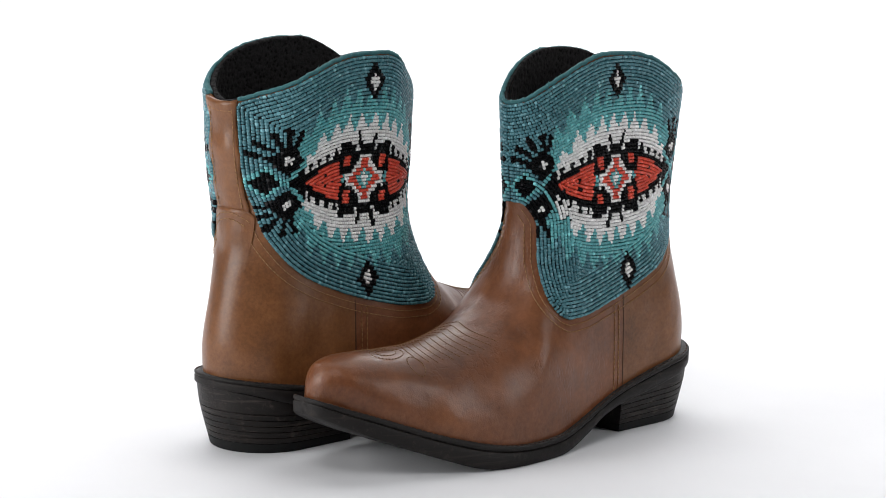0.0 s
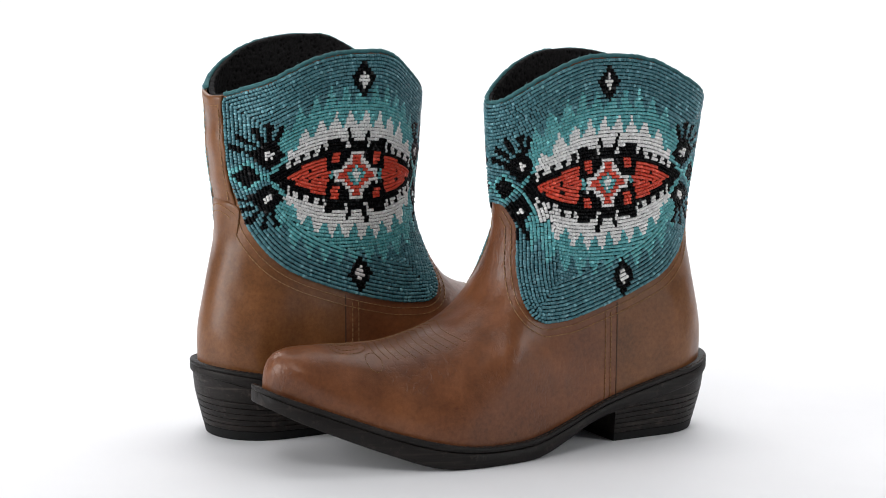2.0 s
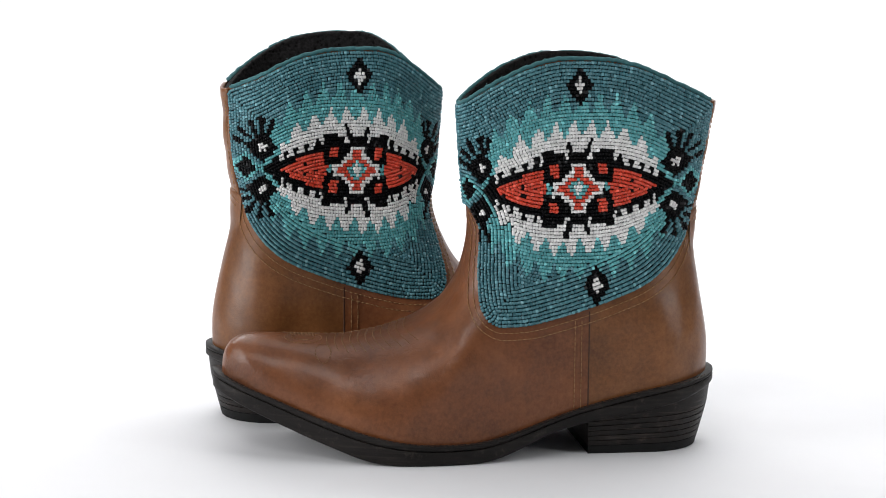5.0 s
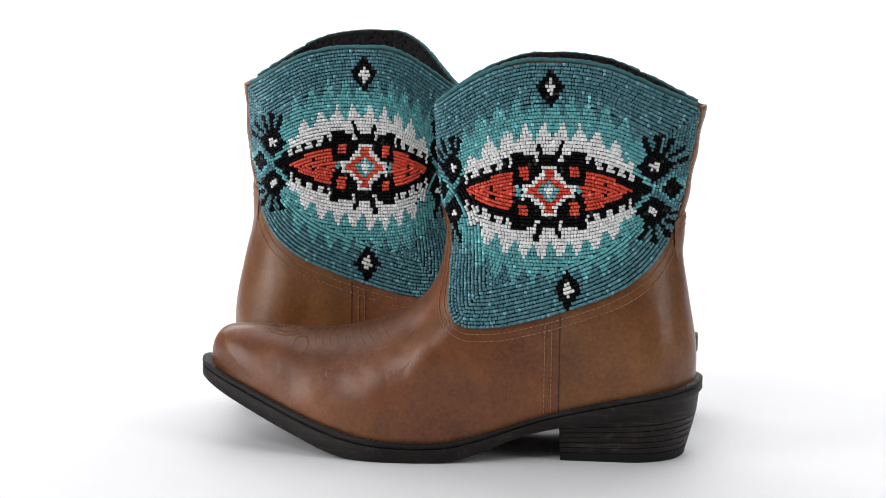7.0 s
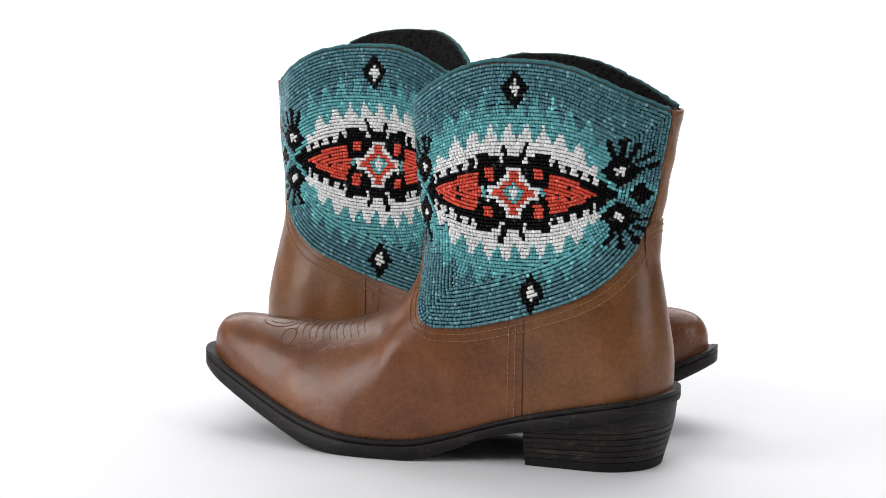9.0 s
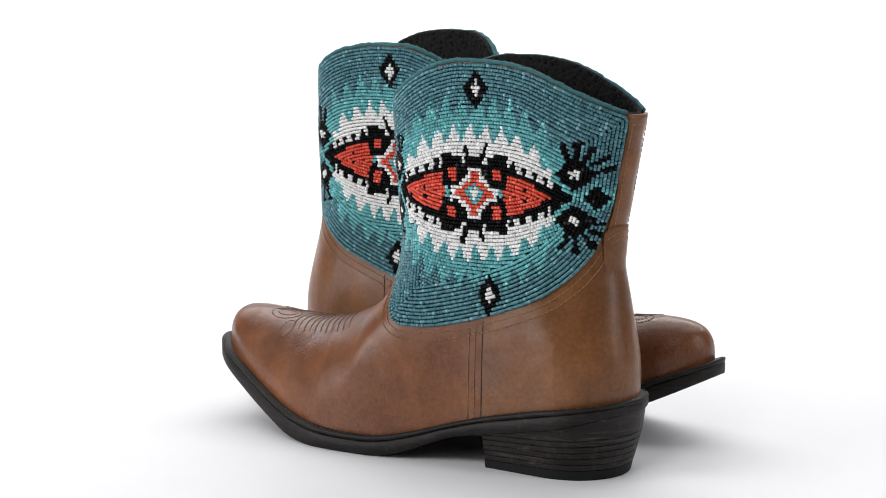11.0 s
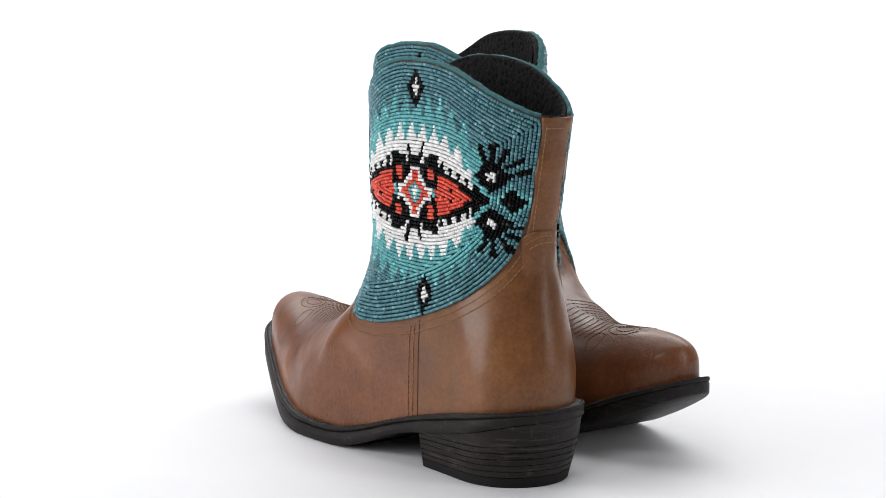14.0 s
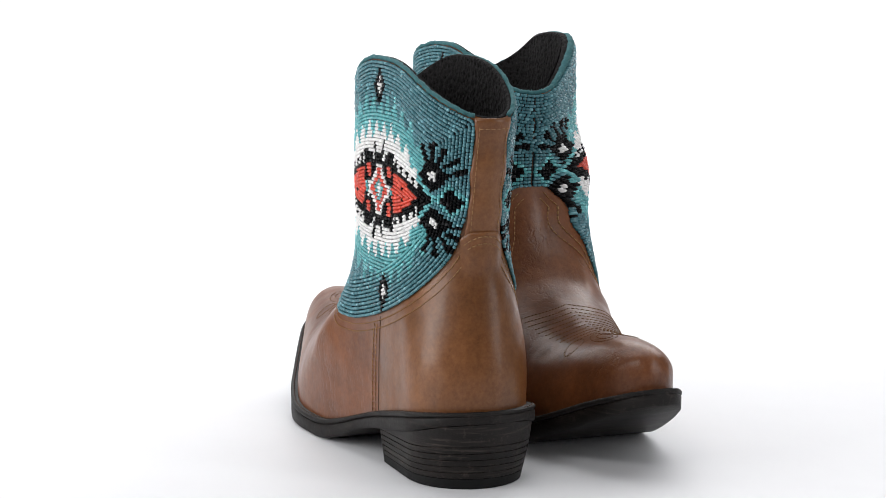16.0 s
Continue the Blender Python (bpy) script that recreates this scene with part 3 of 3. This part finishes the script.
def build_rim(boot):
    p = rim_line()
    rng = np.random.default_rng(3)
    bm = bmesh.new()
    keep = [q + rng.normal(0, 0.00022, 3) for q in p if not (q[0] < 0.012 and abs(q[1]) < STRIP)]
    # from one side of the back strip round the front to the other
    lat = [q for q in keep if q[1] >= 0]
    med = [q for q in keep if q[1] < 0]
    tube(bm, lat + med, 0.0013, 7)
    binding = part("rim_binding", bm, BINDING, boot, "frayed teal fabric binding")
    bm = bmesh.new()
    line = lat + med
    for _ in range(520):
        i = rng.integers(0, len(line) - 1)
        q = line[i] + (line[i + 1] - line[i]) * rng.random()
        out = np.array([0.25 * (q[0] - 0.08) / 0.08, 0.6 * np.sign(q[1] - 0.004), 0.8]) + rng.normal(0, 0.55, 3)
        out /= np.linalg.norm(out)
        side = rng.normal(0, 0.4, 3)
        length = 0.0008 + 0.0012 * rng.random() ** 3
        tube(bm, [q, q + out * length * 0.6, q + (out + side * 0.4) * length], 0.00011, 3)
    tagged(part("loose_threads", bm, FRAY, binding, "pale frayed threads"), kind="stuff")
    bm = bmesh.new()
    inner = [((q[0] - 0.08) * 0.965 + 0.08, (q[1] - 0.0045) * 0.93 + 0.0045, q[2] - 0.0005) for q in p]
    tube(bm, inner, 0.0016, 6, True)
    part("lining_edge", bm, LINING, boot, "black folded lining edge")


def build_strip(boot):
    w = WRAPS[True]
    u = np.linspace(-STRIP, STRIP, 15)
    z = np.linspace(0.134, 0.2030, 34)
    gu, gz = np.meshgrid(u, z)
    wave = 1 + 0.05 * np.sin(gz * 190) + 0.03 * np.sin(gz * 410 + 1)
    bm = bmesh.new()
    bump = (0.0015 + 0.0004 * np.sin(gz * 260)) * ss(0.131, 0.140, gz) + 0.0002
    for lift, flip in ((bump, False), (np.full_like(bump, 0.0002), True)):
        p, _ = w.at(gu * wave, gz, 0.0)
        q, n = w.at(gu * wave, gz, 0.0)
        p = q + n * lift[..., None]
        vs = [bm.verts.new(v) for v in p.reshape(-1, 3)]
        for f in grid_faces(*gu.shape, 0, flip):
            bm.faces.new([vs[i] for i in f])
    bm.verts.ensure_lookup_table()
    r, c = gu.shape
    m = r * c
    edge = [j for j in range(c)] + [i * c + c - 1 for i in range(1, r)] + [(r - 1) * c + j for j in range(c - 2, -1, -1)] + [i * c for i in range(r - 2, 0, -1)]
    for a, b in zip(edge, edge[1:] + edge[:1]):
        bm.faces.new([bm.verts[i] for i in (a, b, b + m, a + m)])
    strip = part("back_strip", bm, SMOOTH, boot, "brown leather strip up the back seam")
    bm = bmesh.new()
    zz = np.linspace(0.138, 0.2, 60)
    for s in (-1, 1):
        p, n = w.at(np.full(60, s * (STRIP - 0.0022)), zz, 0.0)
        stitch_row(bm, p + n * 0.0020)
    uu = np.linspace(-STRIP + 0.001, STRIP - 0.001, 20)
    p, n = w.at(uu, np.full(20, 0.1975), 0.0)
    stitch_row(bm, p + n * 0.0020)
    part("strip_stitching", bm, THREAD, strip, "tan thread")


def build_tab(boot):
    """The top of the counter, lapped over the foot of the strip."""
    w = WRAPS[True]
    u = np.linspace(-0.0125, 0.0125, 21)
    f = np.linspace(0, 1, 14)
    gu = np.broadcast_to(u, (14, 21))
    top = 0.1405 - 0.0045 * (gu / 0.0125) ** 4
    gz = 0.112 + (top - 0.112) * f[:, None]
    lift = 0.0002 + 0.0022 * ss(0.114, 0.130, gz) * (1 - 0.55 * ss(0.006, 0.0125, np.abs(gu)))
    q, n = w.at(gu, gz, 0.0)
    outer = q + n * lift[..., None]
    edge = q[-1] + n[-1] * 0.0001
    verts = list(outer.reshape(-1, 3)) + list(edge)
    faces = grid_faces(14, 21) + [(13 * 21 + j, 13 * 21 + j + 1, 14 * 21 + j + 1, 14 * 21 + j) for j in range(20)]
    tab = mesh_object("counter_tab", verts, faces, SMOOTH, boot, "lapped top of the leather counter")
    bm = bmesh.new()
    uu = np.linspace(-0.0105, 0.0105, 40)
    for drop in (0.0025, 0.0065):
        zz = 0.1405 - drop - 0.0075 * (uu / 0.0125) ** 2
        q, n = w.at(uu, zz, 0.0)
        lf = 0.0026 * (1 - 0.55 * ss(0.006, 0.0125, np.abs(uu))) * ss(0.112, 0.130, zz)
        stitch_row(bm, q + n * lf[:, None])
    part("tab_stitching", bm, THREAD, tab, "tan thread")


def build_stitching(boot):
    bm = bmesh.new()
    for lateral, w in WRAPS.items():
        border = panel_border(w)
        tan = np.gradient(border, axis=0)
        tan /= np.linalg.norm(tan, axis=1, keepdims=True) + 1e-12
        nor = np.stack([-tan[:, 1], tan[:, 0]], 1)
        if nor[400] @ (np.array([0.09, 0.15]) - border[400]) > 0:
            nor = -nor
        low = (border[:, 1] < 0.142) & (np.arange(len(border)) < 900)
        for d in (0.0032, 0.0072):
            q = border[low] + nor[low] * d
            q = q[(q[:, 1] > 0.064) & (q[:, 0] > 0.002) & (q[:, 0] < w.front(q[:, 1]) + 0.001)]
            p, _ = w.at(q[:, 0], q[:, 1], 0.0003)
            stitch_row(bm, p)
        z = np.linspace(0.026, 0.080, 40)
        for dx in (0.0045, 0.0085):
            stitch_row(bm, side_point(np.full(40, SEAMX + dx), z, lateral, 0.0003))
    part("panel_stitching", bm, THREAD, boot, "double rows of tan thread")
    # fancy stitching over the vamp: combed lines and a scrolled medallion
    bm = bmesh.new()
    for lateral in (True, False):
        for i in range(11):
            x0 = 0.183 + 0.0045 * i
            v = np.linspace(0.0008, 0.030 - 0.0009 * i, 24)
            x = x0 + 0.004 * np.sin(v / 0.027 * math.pi) - 0.10 * v
            stitch_row(bm, vamp_point(x, v, lateral, 0.0001), 0.0016, 0.0006, 0.00030)
        a = np.linspace(0, 2 * math.pi, 60)
        for rx, ry, cx, cy in ((0.0110, 0.0065, 0.244, 0.0068), (0.0068, 0.0036, 0.244, 0.0062), (0.0045, 0.0060, 0.2335, 0.0200)):
            stitch_row(bm, vamp_point(cx + rx * np.cos(a), np.abs(cy + ry * np.sin(a)) + 0.0002, lateral, 0.0001), 0.0016, 0.0006, 0.00030)
    part("vamp_stitching", bm, DARKTHREAD, boot, "combed lines of brown thread")


def sole_half(x, lateral):
    """The half breadth of the sole and welt."""
    w = spl(WX, WLAT if lateral else WMED, x) + 0.0042
    return w * quarter(x + 0.003, 0.034) * quarter(0.2965 - x, 0.020) ** 0.72


def strip_loft(name, xs, section, material, parent, label=""):
    """Closed cross-sections set one behind another along x."""
    bm = bmesh.new()
    rings = [[bm.verts.new(p) for p in section(x)] for x in xs]
    for a, b in zip(rings, rings[1:]):
        n = len(a)
        for j in range(n):
            bm.faces.new((a[j], a[(j + 1) % n], b[(j + 1) % n], b[j]))
    bm.faces.new(rings[0])
    bm.faces.new(rings[-1][::-1])
    ob = part(name, bm, material, parent, label)
    return ob


def build_sole(boot):
    s = (1 - np.cos(np.pi * np.linspace(0, 1, 120))) / 2
    xs = -0.00295 + (0.29645 + 0.00295) * s

    def section(lo, hi, grow):
        def ring(x):
            top, bot = float(spl(ZFX, ZFZ, x)), float(spl(ZSX, ZSZ, x))
            z1, z0 = bot + (top - bot) * hi + (0.0008 if hi == 1 else 0), bot + (top - bot) * lo
            a, b = float(sole_half(x, True)) + grow + float(bend(x)), -float(sole_half(x, False)) - grow + float(bend(x))
            e = min(0.0009, (a - b) * 0.2)
            return [(x, a - e, z1), (x, a, z1 - e), (x, a, z0 + e), (x, a - e, z0), (x, b + e, z0), (x, b, z0 + e), (x, b, z1 - e), (x, b + e, z1)]
        return ring
    sole = strip_loft("sole", xs, section(0.0, 0.78, 0.0), SOLE, boot, "dark brown leather outsole with toe spring")
    welt = strip_loft("welt", xs, section(0.783, 1.0, 0.0002), SOLE, boot, "stitched dark welt")
    for lateral in (True, False):
        bm = bmesh.new()
        q = np.linspace(0.006, 0.292, 300)
        y = sole_half(q, lateral) - 0.0018
        p = np.stack([q, (y if lateral else -y) + bend(q), spl(ZFX, ZFZ, q) + 0.0009], 1)
        stitch_row(bm, p, 0.0024, 0.0012, 0.00035)
        part("welt_stitching", bm, SEAM, welt, "dark welt thread")


def heel_ring(f, grow=0.0, n=44):
    """A U-shaped outline with a straight breast; f 1 at the top, 0 at the ground."""
    xb, wd = 0.0070 - 0.0080 * f, 0.0328 + 0.0030 * f
    xf = 0.0785 + 0.001 * f
    pts = [(xf, wd + grow), (xf, -wd - grow)]
    r = 0.036
    for i in range(n):
        a = math.pi * i / (n - 1)
        # from the inner side round the back to the outer side
        c, s2 = math.cos(a), math.sin(a)
        y = -(wd + grow) * c
        x = xb - grow + r - r * abs(s2) ** 0.9
        pts.append((x, y))
    return pts


def build_heel(boot):
    heel = new("heel")
    heel.parent = boot
    tagged(heel, "tapered stacked dark heel with a rubber tip")
    rng = random.Random(5)

    def level(x, f):
        """Lifts lie nearly flat, and a wedge fills up to the sole."""
        top = float(spl(ZSX, ZSZ, x)) + 0.0002
        flat = 0.0170 + 0.30 * (top - 0.0170)
        if f <= 0.8:
            return -0.0025 + (flat + 0.0025) * f / 0.8
        return flat + (top - flat) * (f - 0.8) / 0.2

    def slab(name, f0, f1, grow, material, label=""):
        bm = bmesh.new()
        rings = []
        e = 0.04
        for f, g in ((f0, grow - 0.0004), (f0 + e * 0.3, grow), (f1 - e * 0.3, grow), (f1, grow - 0.0004)):
            ring = []
            for x, y in heel_ring(f, g):
                ring.append(bm.verts.new((x, y, level(x, f))))
            rings.append(ring)
        n = len(rings[0])
        for a, b in zip(rings, rings[1:]):
            for j in range(n):
                bm.faces.new((a[j], a[(j + 1) % n], b[(j + 1) % n], b[j]))
        bm.faces.new(rings[0][::-1])
        bm.faces.new(rings[-1])
        part(name, bm, material, heel, label, smooth=False)
    slab("heel_tip", 0.0, 0.20, 0.0002, RUBBER, "black rubber heel tip")
    n = 5
    for i in range(n + 1):
        a, b = (0.20 + 0.60 * i / n, 0.20 + 0.60 * (i + 1) / n) if i < n else (0.8, 1.0)
        slab("lift", a + 0.0006, b, 0.0001 + 0.0003 * rng.random(), LIFT)


def build_boot(label):
    boot = new("boot")
    tagged(boot, label, "boot", "pair of boots")
    build_leather(boot)
    build_rim(boot)
    build_strip(boot)
    build_tab(boot)
    build_stitching(boot)
    build_sole(boot)
    build_heel(boot)
    return boot


def reflect(p, raised=0.005, fuller=0.008):
    """Places of the twin: mirrored, its shaft turned inward and pushed open at the top, its inner rim higher."""
    x, y, z = p[:, 0], p[:, 1], p[:, 2]
    inner = ss(0.0, 0.018, -y)
    z2 = z + raised * ss(0.16, 0.23, z) * inner
    z2 = z2 + 0.0030 * ss(0.20, 0.29, x) + 0.0030 * ss(0.155, 0.19, x) * ss(0.288, 0.25, x) * ss(0.02, 0.06, z)
    y = y - fuller * inner * ss(0.03, 0.075, z) * ss(0.185, 0.14, z) * ss(0.06, 0.12, x) * ss(0.23, 0.18, x)
    k = ss(0.075, 0.150, z)
    outer = ss(-0.004, 0.014, y)
    back = ss(0.085, 0.022, x) * ss(0.004, 0.026, x)
    x2 = x + (0.0035 * k + 0.004 * ss(0.16, 0.205, z)) * ss(0.05, 0.005, x) - 0.0118 * k * ss(0.088, 0.152, x)
    y2 = y + k * (0.0085 * back * outer - 0.0022 * ss(0.11, 0.15, x) - 0.0155 * ss(0.0, 0.022, -y) - 0.0075 * ss(0.02, -0.006, y) * ss(0.06, 0.13, x))
    y2 = y2 + 0.0095 * ss(0.155, 0.215, z) * ss(0.140, 0.09, x) * ss(0.005, 0.055, x) * ss(-0.01, 0.02, y)
    return np.stack([x2, -y2, z2], 1)


def mirror_parts(boot):
    for ob in boot.children_recursive:
        if ob.data and ob.name.split(".")[0] == "bead":
            m = Matrix.Diagonal((1, -1, 1, 1)) @ ob.matrix_basis @ Matrix.Diagonal((1, -1, 1, 1))
            m.translation = reflect(np.array([ob.matrix_basis.translation[:]]))[0]
            ob.matrix_basis = m
        elif ob.data:
            me = ob.data = ob.data.copy()
            p = np.empty(len(me.vertices) * 3)
            me.vertices.foreach_get("co", p)
            me.vertices.foreach_set("co", reflect(p.reshape(-1, 3)).ravel())
            me.flip_normals()


LEFT = build_boot("worn brown leather ankle boot with turquoise beaded shaft")
RIGHT = copy_thing(LEFT, Matrix())
tagged(RIGHT, "matching brown leather ankle boot with turquoise beaded shaft")
build_beads(LEFT, ((1, 181), (-38, -175)))
build_beads(RIGHT, ((1, 180), (6, -184)))
mirror_parts(RIGHT)
LEFT_BASE = pose(0.1316, -0.0706, 0.0025, 0, 0, 167.19)
RIGHT_BASE = pose(-0.1356, 0.0838, 0.0025, 0, 0, -11.68)


def motions():
    times = [0.5 * i for i in range(33)]
    walk(LEFT, [(t, pose(0, 0, 0, 0, 0, turn(t)) @ LEFT_BASE) for t in times])
    walk(RIGHT, [(t, pose(0, 0, 0, 0, 0, turn(t)) @ RIGHT_BASE) for t in times])


motions()
